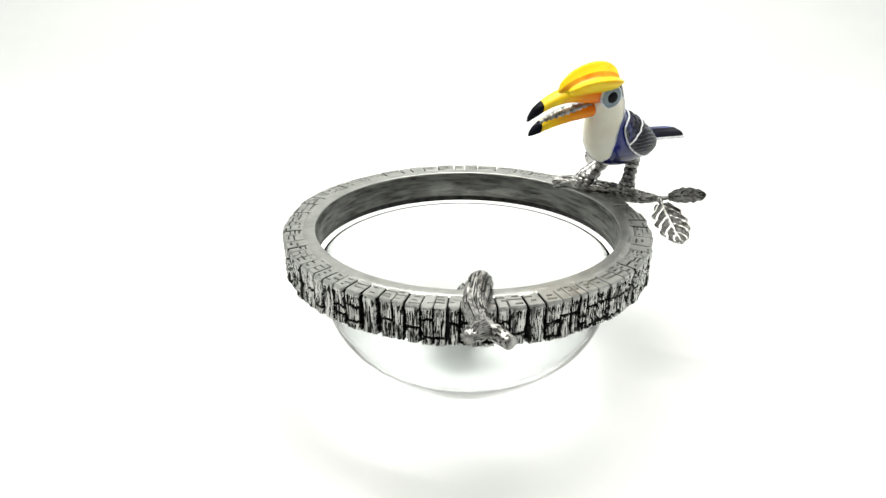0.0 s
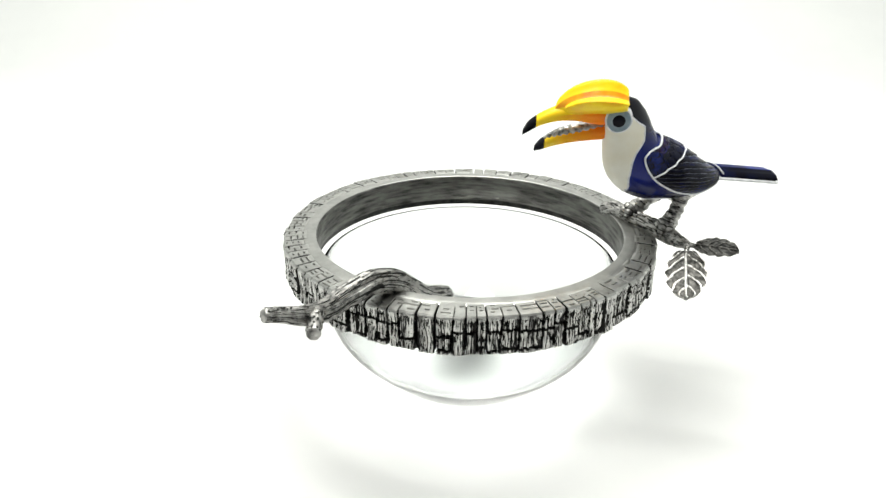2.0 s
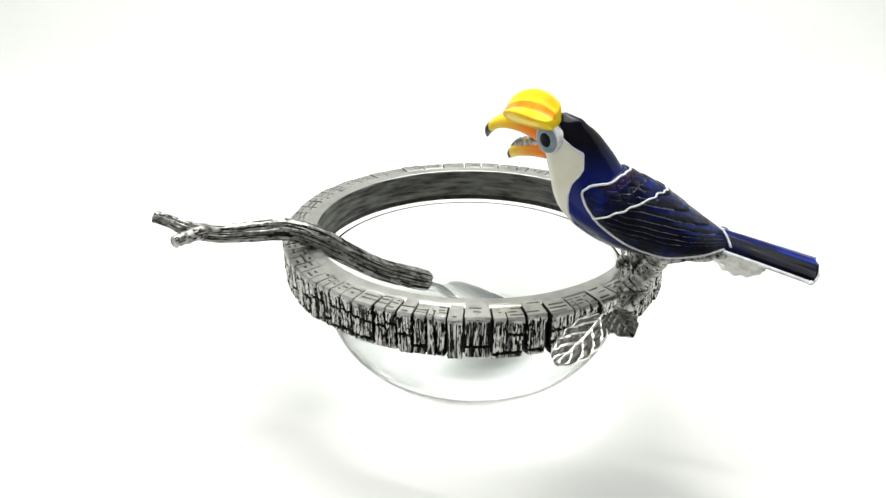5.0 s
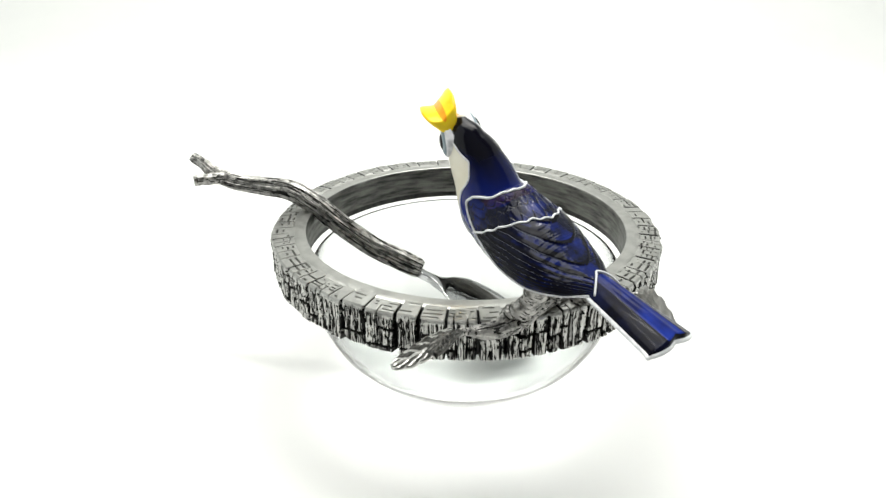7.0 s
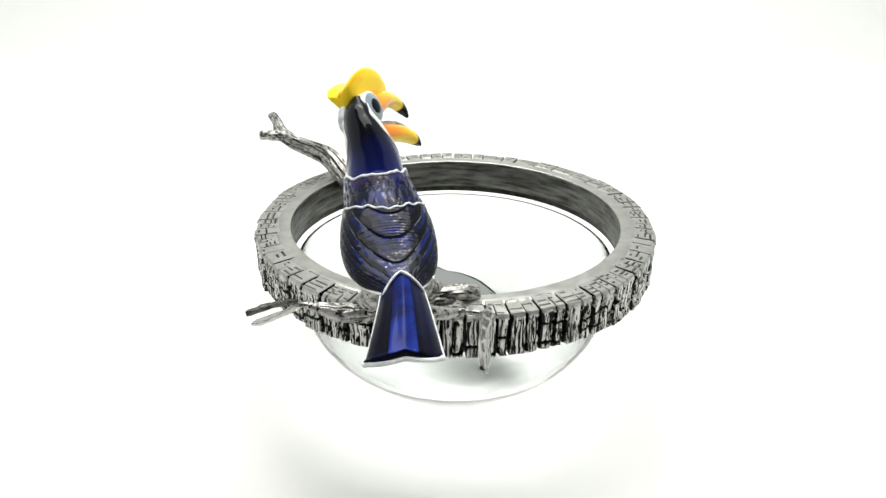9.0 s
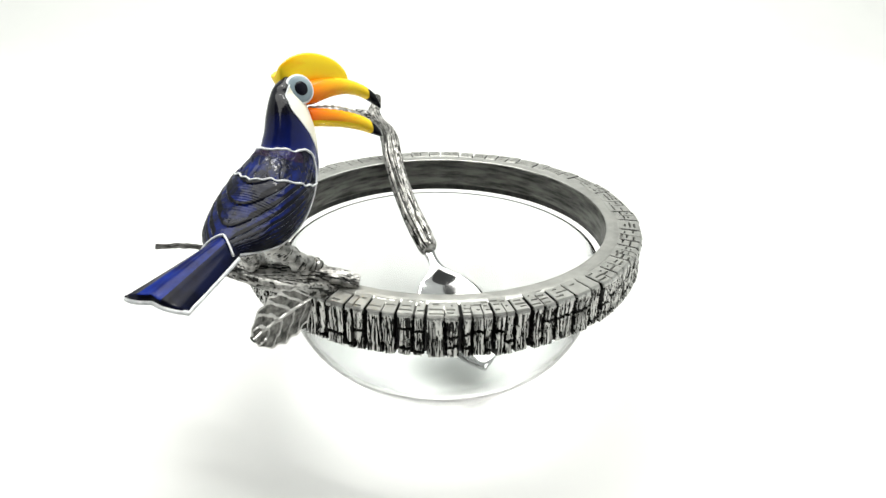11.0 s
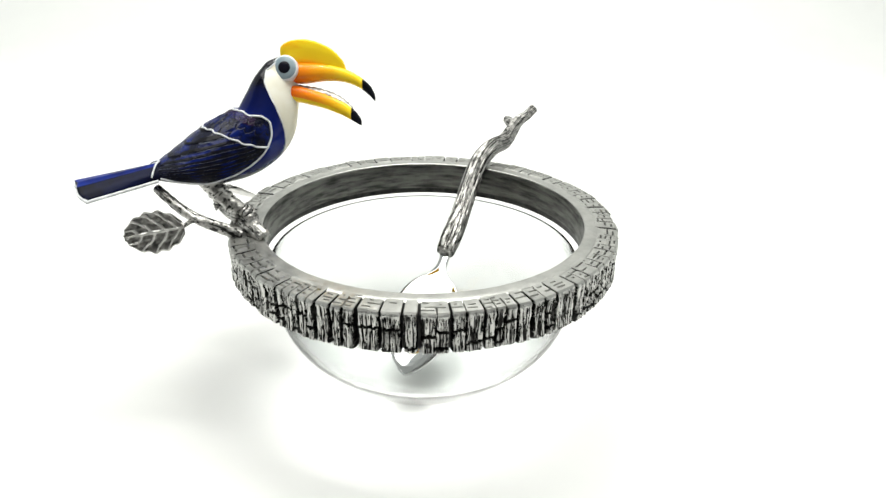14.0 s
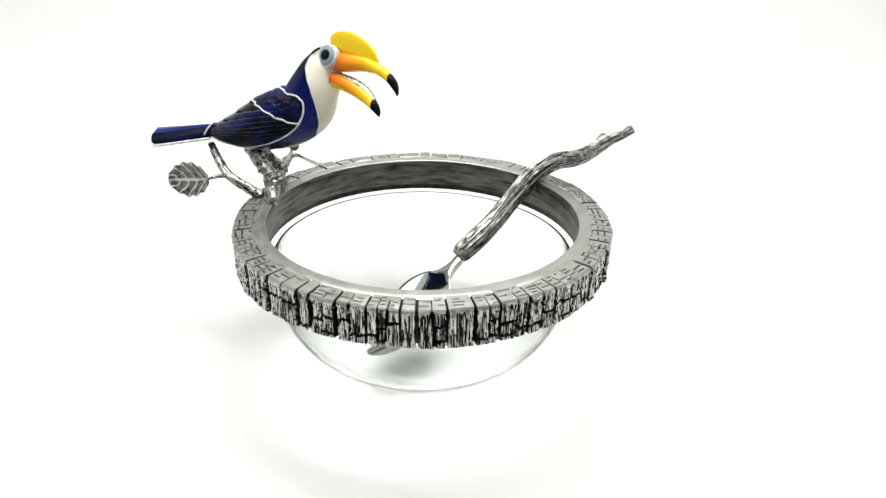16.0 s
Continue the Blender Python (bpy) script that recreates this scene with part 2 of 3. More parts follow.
_r = ramp(_n, [(0.3, (0.11, 0.11, 0.113)), (0.7, (0.15, 0.15, 0.15))])
_l.new(_t.outputs["Fac"], _r.inputs["Fac"])
_l.new(_r.outputs["Color"], _p.inputs["Base Color"])
_p.inputs["Roughness"].default_value = 0.8


def front_dark_panel():
    bm = bmesh.new()
    bmesh.ops.create_cube(bm, size=1, matrix=Matrix.Translation((0, -720, 650)) @ Matrix.Diagonal((2400, 40, 1400, 1)))
    return tagged(part("dark_panel_front", bm, DARK_PANEL, None, smooth=False), "unseen dark panel behind the camera, added to darken reflections", "wall", kind="structure")


front_dark_panel()


# Unseen overhead panel, added to block sky light and deepen reflections
def overhead_dark_panel():
    bm = bmesh.new()
    bmesh.ops.create_cube(bm, size=1, matrix=Matrix.Translation((0, -460, 1372)) @ Matrix.Diagonal((2400, 560, 40, 1)))
    return tagged(part("ceiling", bm, DARK_PANEL, None, smooth=False), "unseen dim panel above the camera, added to darken reflections", "ceiling", kind="structure")


overhead_dark_panel()

# ---- glass bowl ----
GLASS_OUT = [(0, -3.88), (12, -3.9), (20, -3.9), (25, -3.8), (29, -3.1), (33.2, -1.3), (38.4, 1.9), (44.7, 6.8), (52.2, 14.0), (59.3, 22.1), (64.0, 31), (66.4, 40), (67.3, 48), (67.4, 53.4), (67.3, 57.1)]
GLASS_IN = [(66.4, 57.2), (66.2, 54), (65.8, 48), (64.7, 40.4), (62.2, 31.7), (57.6, 23.3), (50.6, 15.5), (43.2, 8.7), (37.0, 4.1), (31.4, 1.2), (25, -0.8), (16, -1.7), (8, -2.0), (0, -2.1)]


def lathe(bm, profile, seg, mat=None):
    rings = []
    for r, z in profile:
        rings.append([(r * math.cos(2 * math.pi * j / seg), r * math.sin(2 * math.pi * j / seg), z) for j in range(seg)])
    skin(bm, rings, True, False, mat)


def glass_bowl():
    root = thing("glass_bowl", "clear round glass bowl set in a pewter rim", "bowl")
    bm = bmesh.new()
    prof = [tuple(q) for q in spline(GLASS_OUT, 90)] + [tuple(q) for q in spline(GLASS_IN, 96)]
    prof = [(max(r, 0.02), z) for r, z in prof]
    lathe(bm, prof, 128)
    bmesh.ops.holes_fill(bm, edges=[e for e in bm.edges if e.is_boundary], sides=200)
    ob = part("vessel", bm, GLASS, root)
    ob.visible_shadow = False
    return root


# ---- pewter rim ----
RI, RO, ZB_, ZT = 68.4, 83.1, 57.5, 74.1


def block_plan(rng):
    """Start and end angle of each block round the rim, in degrees."""
    widths = [rng.choice((4.2, 5.2, 6.0, 6.8, 7.6, 8.4)) for _ in range(56)]
    k = 360 / sum(widths)
    a, out = 0.0, []
    for w in widths:
        out.append((a, a + w * k))
        a += w * k
    return out


def block(rng, a0, a1, root):
    """One bark block of the rim: a cut top with joints and a side of ragged upright columns."""
    bm = bmesh.new()
    gap = rng.choice((0.25, 0.4, 0.6, 0.8))
    a0, a1 = a0 + gap * 0.5, a1 - gap * 0.5
    wide = a1 - a0
    out = RO + rng.uniform(-0.7, 0.3)
    top = ZT + rng.uniform(-0.2, 0.15)
    low = ZB_ + rng.uniform(-0.15, 0.25)
    inner = rng.uniform(71.6, 74.6)
    cols = max(22, int(wide * 8.5))
    seed = rng.uniform(0, 500)
    # columns of bark, parted by furrows: middle, half width, lean, reach of the cut over the top
    count = 1 if wide < 4.6 else rng.choice((1, 2, 2)) if wide < 6.6 else rng.choice((2, 2, 3))
    furrows = [(k / count + rng.uniform(-0.09, 0.09), rng.uniform(0.18, 0.5) / wide, rng.uniform(-0.14, 0.14), rng.uniform(0.15, 0.62)) for k in range(1, count)]
    furrows += [(-0.01, rng.uniform(0.1, 0.55) / wide, rng.uniform(-0.04, 0.08), 0), (1.01, rng.uniform(0.1, 0.55) / wide, rng.uniform(-0.08, 0.04), 0)]
    marks = sorted(f[0] for f in furrows)
    spans = list(zip(marks[:-1], marks[1:]))
    cracks = [(lo, hi, at, rng.uniform(-0.05, 0.05)) for lo, hi in spans for at in ([rng.uniform(0.28, 0.55)] if rng.random() < 0.5 else []) + ([rng.uniform(0.66, 0.9)] if rng.random() < 0.5 else [])]
    joints = []
    for lo, hi in spans:
        at = rng.uniform(0.22, 0.42)
        while at < 0.93:
            if rng.random() < 0.85:
                p, q = sorted((rng.uniform(-0.05, 0.45), rng.uniform(0.5, 1.05)))
                joints.append((lo + (hi - lo) * p, lo + (hi - lo) * q, round(at, 3)))
            at += rng.uniform(0.2, 0.34)
    tops = [k / 7 for k in range(8)]
    for lo, hi, j in joints:
        tops += [j - 0.05, j - 0.024, j + 0.024, j + 0.05]
    sides = [k / 26 for k in range(27)]
    stations = [("top", v) for v in sorted(set(tops)) if 0 <= v <= 1] + [("edge", 0.5)] + [("side", v) for v in sides]

    def furrow(u, v):
        """Depth of the furrows between columns, 0 to 1, crossed by short rungs."""
        deep = 0.0
        for mid, half, lean, reach in furrows:
            ragged = 1 + 0.9 * noise.noise(Vector((v * 9, mid * 7, seed + 9)))
            d = abs(u - mid - lean * (v - 0.5)) / (half * ragged * (0.9 + 0.1 * v))
            deep = max(deep, 1 - d ** 2)
        if deep > 0:
            deep -= 1.5 * max(0.0, noise.noise(Vector((u * wide * 0.7, v * 13, seed + 70))))
        return max(0.0, deep)

    def striae(u, v):
        """Fine upright lines on the columns, 0 to 1."""
        x = u * wide + 0.25 * noise.noise(Vector((v * 2.2, u * 3, seed + 5)))
        n = noise.noise(Vector((x * 1.7, v * 1.0, seed)))
        f = noise.noise(Vector((x * 3.4, v * 1.7, seed + 40)))
        return max(0.0, 1 - abs(n) * 6.5) * 0.85 + max(0.0, 1 - abs(f) * 5.0) * 0.6

    rows, deep = [], []
    for kind, v in stations:
        row, dp = [], []
        for c in range(cols + 1):
            u = c / cols
            ang = radians(a0 + wide * u)
            d = 0.0
            if kind == "top":
                r = inner + (out - 0.9 - inner) * v
                z = top - 0.3 * v * v + 0.04 * noise.noise(Vector((u * wide * 1.5, v * 4, seed)))
                for lo, hi, j in joints:
                    if abs(v - j) < 0.03 and lo < u < hi:
                        z -= 0.55
                        d = 1
                for mid, half, lean, reach in furrows:
                    if 0 < mid < 1 and v > reach and abs(u - mid + 0.5 * lean) < 1.1 / cols:
                        z -= 0.55
                        d = 1
                if v == 0:
                    z = top - 0.35
            elif kind == "edge":
                r, z = out - 0.25 - 0.9 * furrow(u, 0), top - 0.95
            else:
                r = out + 0.15 - 0.4 * math.sin(v * 3.1) - (0.5 if v > 0.98 else 0)
                z = top - 1.6 + (low + 0.3 * noise.noise(Vector((u * wide * 0.7, 3, seed))) - top + 1.6) * v
                g, h = furrow(u, v), striae(u, v) * min(1.0, 0.4 + v * 8)
                r -= 2.1 * g + 0.7 * min(h, 1.1) * (1 - g)
                d = 1 if g > 0.42 or h > 0.44 else 0
                for lo, hi, at, tilt in cracks:
                    if lo < u < hi and abs(v - at - tilt * (u - lo) / (hi - lo) - 0.012 * math.sin(u * 19)) < 0.024:
                        r -= 1.0
                        d = 1
                r += 0.22 * noise.noise(Vector((ang * 60, z * 0.5, 0)))
            if c in (0, cols):
                r -= 0.5 if kind != "top" else 0
                z -= 0.25 if kind == "top" else 0
            row.append((r * math.cos(ang), r * math.sin(ang), z))
            dp.append(d)
        rows.append(row)
        deep.append(dp)

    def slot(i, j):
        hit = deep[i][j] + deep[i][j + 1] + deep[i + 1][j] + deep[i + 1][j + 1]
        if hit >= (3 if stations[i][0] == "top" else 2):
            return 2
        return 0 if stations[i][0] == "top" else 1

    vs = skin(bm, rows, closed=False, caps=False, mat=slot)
    # flanks go in towards the core, black throughout
    for c in (0, cols):
        edge = [vs[i][c] for i in range(len(vs))]
        back = []
        for v in edge:
            q = v.co.copy()
            r = math.hypot(q.x, q.y)
            k = min(r, 77.5) / r
            back.append(bm.verts.new((q.x * k, q.y * k, min(q.z, top - 1.4))))
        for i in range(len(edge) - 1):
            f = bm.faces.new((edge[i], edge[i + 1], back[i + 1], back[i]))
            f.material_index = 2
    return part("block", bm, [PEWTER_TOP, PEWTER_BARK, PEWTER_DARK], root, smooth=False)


def rim():
    root = thing("pewter_bowl_rim", "antiqued pewter rim cast as bark blocks, around a glass bowl", "bowl rim")
    bm = bmesh.new()
    prof = [(RI + 1.2, ZB_ + 0.3), (RI + 0.5, 60.6), (RI + 0.1, 61.4), (RI, 63), (RI, 73.1), (RI + 0.3, ZT - 0.15), (RI + 0.8, ZT), (RI + 0.95, ZT), (RI + 3, ZT), (73.5, ZT - 0.05), (75.0, ZT - 0.5), (75.6, ZT - 1.5),
            (78.6, ZT - 3.0), (79.4, ZT - 4.4), (79.4, ZB_ + 1.0), (79.0, ZB_ + 0.2), (RI + 1.2, ZB_ + 0.3)]
    # The core between the blocks and the lower inner edge are black throughout
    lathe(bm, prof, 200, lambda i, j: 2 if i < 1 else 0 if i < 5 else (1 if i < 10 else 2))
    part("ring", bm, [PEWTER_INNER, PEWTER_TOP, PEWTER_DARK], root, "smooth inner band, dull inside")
    # Added ring: the dark reflection line at the glass lip, put into geometry
    bm = bmesh.new()
    lathe(bm, [(66.2 + 0.2 * math.cos(t), 57.2 + 0.2 * math.sin(t)) for t in (2 * math.pi * k / 10 for k in range(11))], 160)
    part("lip_line", bm, PEWTER_DARK, root, "thin dark ring added for the dark line along the glass lip")
    rng = random.Random(11)
    for a0, a1 in block_plan(rng):
        block(rng, a0, a1, root)
    return root


# ---- branch and leaves, cast onto the rim ----
def leaf(parent, base, tip, side, half, curl, seed, label="", mats=None):
    """A lobed leaf with raised midrib and veins."""
    b, t = Vector(base), Vector(tip)
    ax = t - b
    L = ax.length
    ax.normalize()
    sd = Vector(side)
    sd = (sd - ax * sd.dot(ax)).normalized()
    nm = ax.cross(sd)
    nu, nv = 72, 48
    top, bot, deep = [], [], []
    for i in range(nu + 1):
        u = i / nu
        w = half * (math.sin(math.pi * min(1, u * 0.93 + 0.05)) ** 0.55) * (1 + 0.06 * math.sin(u * 29 + seed))
        w = max(w * (1 if u < 0.97 else 0.55), 0.15)
        ra, rb, rd = [], [], []
        for j in range(nv + 1):
            v = 2 * j / nv - 1
            vein = abs(((u * 4.6 - abs(v) * 1.3 + (0.25 if v > 0 else 0) + 0.12 * math.sin(abs(v) * 5)) % 1.0) - 0.5)
            rim_ = max(0, 1 - (1 - abs(v)) * 9)
            h = max(0.6 * max(0, 1 - vein * 7), 0.9 * max(0, 1 - abs(v) * 9), 0.5 * rim_)
            edge = 1 - abs(v) ** 6
            z = curl * ((u - 0.5) ** 2 * 4 - 1) + 1.3 * abs(v) * abs(curl) * 0.4 + 0.35 * noise.noise(Vector((u * 9, v * 6, seed)))
            c = b + ax * (u * L) + sd * (v * w) + nm * (z + h * edge * 0.9)
            ra.append(c)
            rb.append(b + ax * (u * L) + sd * (v * w) + nm * (z - 0.9 * edge - 0.1))
            rd.append(h)
        top.append(ra)
        bot.append(rb)
        deep.append(rd)
    bm = bmesh.new()
    skin(bm, top, False, False, lambda i, j: 1 if deep[i][j] + deep[i + 1][j + 1] < 0.3 else 0)
    skin(bm, bot, False, False)
    bmesh.ops.remove_doubles(bm, verts=bm.verts, dist=0.05)
    ob = part("leaf", bm, mats or [LEAF_VEIN, PEWTER_LEAF], parent, label)
    return ob


def branch(root):
    limb("branch", [(47, 50, 74.6, 3.0), (54, 47.5, 76.2, 3.7), (62, 42.5, 76.2, 3.8), (71, 37.5, 76.0, 3.9), (80.5, 32, 75.2, 3.9), (87, 26.5, 75.4, 3.2), (92, 20.5, 77, 1.9)], root, 3.1, 150, 56, label="knobbly pewter branch lying over the rim")
    limb("twig", [(92, 20.5, 77, 1.7), (93, 17, 77.2, 1.3), (93.4, 13.5, 76.2, 0.9)], root, 5.2, 16, 14)
    limb("twig", [(92, 20.5, 77, 1.6), (95, 17.5, 78.2, 1.1), (98.5, 15.5, 79.2, 0.8)], root, 6.2, 16, 14)
    limb("twig", [(58, 51, 74.2, 2.6), (63.5, 56, 78.0, 2.5), (71, 60.5, 82.2, 2.3), (80, 61, 86.0, 2.2), (90.5, 60.5, 92.0, 1.9)], root, 7.7, 50, 22, label="upright pewter twig reaching under the tail")
    limb("twig", [(71, 61, 82.4, 1.4), (69.4, 66.0, 83.6, 1.0), (67.6, 72.4, 84.2, 0.8)], root, 8.3, 14, 12)
    leaf(root, (93.2, 14.2, 76.6), (98.9, -4.8, 64.4), (15.5, 5, 3), 8.6, 0.8, 1.0, "lobed pewter leaf hanging outside the rim", [BRIGHT_VEIN, PEWTER_LEAF])
    # Dark metals put the shaded look of this leaf's underside into its colour
    leaf(root, (96.4, 15.3, 79.4), (113.4, 13.2, 81.3), (0, 9, 4), 5.2, -0.6, 2.3, "pewter leaf beside the lobed one, its shaded look put into dark metal", [PEWTER_LEAF, PEWTER_DARK])
    leaf(root, (67.4, 72.0, 84.0), (86.2, 84.0, 80.4), (1.3, 3.7, -16), 8.2, 0.8, 4.1, "pale pewter leaf below the tail", [BRIGHT_VEIN, PALE_LEAF])


# ---- toucan figurine; its own space: x ahead, y left, z up, base below the tail's root ----
BIRD_AT = pose(0.0915, 0.0595, 0.0, 0, 0, 234)
# ahead, left, height, half width, half depth, twist of the section in degrees
SPINE = [(-0.9, 0.9, 97.3, 3.8, 2.2, 0), (8.2, 1.0, 98.0, 10.3, 5.6, 0), (18.1, 0.9, 99.6, 13.3, 9.8, 0), (28.6, 0.5, 102.6, 13.4, 12.9, 0), (38.4, 0.4, 105.7, 11.6, 13.8, 0),
         (46.2, 0.8, 110.9, 9.9, 13.5, 4), (50.2, 1.3, 118.5, 8.6, 12.0, 10), (53.3, 3.0, 125.2, 7.2, 10.4, 20), (56.0, 4.5, 130.8, 5.4, 8.4, 30), (57.4, 4.8, 135.0, 3.8, 6.2, 33), (58.2, 4.8, 138.2, 1.0, 1.5, 33)]
SPINE_FINE = spline(SPINE, 100)


def on_body(u, v, lift=0.0):
    """A point of the bird's body: u 0 to 1 from tail to crown, v degrees from the back round to the left."""
    s = min(max(u, 0), 1) * 100
    i = min(int(s), 99)
    q = SPINE_FINE[i] * (1 - s + i) + SPINE_FINE[i + 1] * (s - i)
    a, b = SPINE_FINE[max(i - 2, 0)], SPINE_FINE[min(i + 3, 100)]
    d = Vector((b - a)[:3]).normalized()
    left = Vector((0, 0, 1)).cross(Vector((1, 0, 0)))
    left = (left - d * left.dot(d)).normalized()
    back = d.cross(left)
    t = radians(v + q[5])
    w, h = q[3] + lift, q[4] + lift
    return Vector(q[:3]) + left * (w * math.sin(t)) + back * (h * math.cos(t))


def bird_line(parent, pts, radius, steps=40, label=""):
    bm = bmesh.new()
    tube(bm, [(*p, radius) for p in pts], steps, 8)
    return part("line", bm, WHITE_LINE, parent, label)


def bib_edge(u, side):
    """Angle from the back at which the white bib begins; the head is turned to the right."""
    at = [0.44, 0.47, 0.52, 0.59, 0.64, 0.71, 0.80, 0.90, 1.0]
    return float(np.interp(u, at, [180, 146, 119, 94, 66, 46, 58, 84, 110] if side > 0 else [180, 148, 122, 100, 82, 66, 64, 80, 105]))


def wing_front(j):
    return float(np.interp(j, [0, 0.15, 0.3, 0.63, 0.84, 1], [0.435, 0.445, 0.47, 0.54, 0.553, 0.54]))


def wing_low(i):
    return float(np.interp(i, [0, 0.08, 0.22, 0.44, 0.66, 0.85, 1], [86, 94, 106, 118, 124, 112, 92]))


def wing_uv(i, j):
    return wing_front(j) * (1 - i) + 0.004 * i, wing_low(i) * j


def wing_point(i, j, side, lift):
    u, v = wing_uv(i, j)
    return on_body(u, side * v, lift)


def band_at(v):
    """Where the pale band crosses the wing, from the back down the side."""
    return float(np.interp(v, [0, 20, 40, 55, 70, 86, 104], [0.262, 0.28, 0.302, 0.328, 0.362, 0.405, 0.445]))


def wing(parent, side, word):
    """A folded wing: scalloped coverts ahead of the band, lapped feathers behind it."""
    ni, nj = 220, 110

    def feather(u, v):
        """Height above the skin and the slot of the colour."""
        if u > band_at(v):
            row = (u - band_at(v)) * 17
            k = int(row)
            s = (v / 15 + 0.5 * (k % 2)) % 1
            tip = (row % 1) - 0.55 * (2 * s - 1) ** 2
            h = 0.34 * (tip % 1)
            return h, (1 if v < 60 and u - band_at(v) > 0.11 else 0) if 0.14 < tip % 1 else 2
        w = v + 1.6 * noise.noise(Vector((u * 16, v * 0.06, side)))
        s = (12 * (u - 0.00006 * w * w)) % 1
        h = 0.50 * (1 - s) + 0.10 * noise.noise(Vector((u * 60, v * 0.12, 4)))
        return h, (3 if s > 0.93 and v > 30 else 2 if s < 0.48 and v > 22 or s < 0.16 else 0)

    top = []
    for a in range(ni + 1):
        row = []
        for b in range(nj + 1):
            i, j = a / ni, b / nj
            fade = min(1, 6 * (1 - i), 8 * (1 - j) + 0.1, i * 12)
            row.append(wing_point(i, j, side, 0.55 + feather(*wing_uv(i, j))[0] * fade))
        top.append(row)
    low = [[wing_point(a / ni, b / nj, side, -0.4) for b in range(nj + 1)] for a in range(ni + 1)]
    bm = bmesh.new()
    skin(bm, top, False, False, lambda i, j: feather(*wing_uv((i + 0.5) / ni, (j + 0.5) / nj))[1])
    skin(bm, low, False, False)
    w = part("wing", bm, [WING_BLUE, MANTLE, BLACK, FEATHER_EDGE], parent, word)
    edge = [wing_point(0, j / 12, side, 0.7) for j in range(0, 13)] + [wing_point(i / 20, 1, side, 0.6) for i in range(1, 21)]
    bird_line(w, edge, 0.43, 90)
    band = [on_body(band_at(v) + 0.004 * math.sin(v * 0.33), side * v, 0.95) for v in range(0, 105, 8)]
    bird_line(w, band, 0.34, 80)
    return w


def bird_body(root):
    nu, nv = 150, 120
    rows = [[on_body(a / nu, 360 * b / nv) for b in range(nv)] for a in range(nu + 1)]
    def slot(i, j):
        u, v = (i + 0.5) / nu, 360 * (j + 0.5) / nv
        side = 1 if v < 180 else -1
        v = min(v, 360 - v)
        if u > 0.44 and v > bib_edge(u, side):
            return 1
        return 0
    bm = bmesh.new()
    skin(bm, rows, True, True, slot)
    body = part("body", bm, [BODY_BLUE, CREAM], root, "glossy blue enamel body with cream throat")
    for side in (1, -1):
        us = np.linspace(0.442, 0.955, 22)
        bird_line(body, [on_body(u, side * bib_edge(u, side), 0.05) for u in us], 0.3, 60)
    return body


HEAD = pose(0.0590, 0.0043, 0.1306, 0, 0, -32) @ pose(0, 0, 0, -26, -1, 0)


def bill(name, parent, stations, mats, slot, label, seg=32):
    """A horn shape from stations (ahead, top, bottom, half width, sideways)."""
    fine = spline(stations, 40)
    rows = []
    for x, zt, zb, w, y in fine:
        zc, h = (zt + zb) / 2, (zt - zb) / 2
        rows.append([(x, y + w * math.copysign(abs(math.sin(t)) ** 0.8, math.sin(t)), zc + h * math.copysign(abs(math.cos(t)) ** 0.9, math.cos(t))) for t in (2 * math.pi * k / seg for k in range(seg))])
    bm = bmesh.new()
    skin(bm, rows, True, True, slot)
    bm.faces.ensure_lookup_table()
    bm.faces[-1].material_index = 1
    return part(name, bm, mats, parent, label)


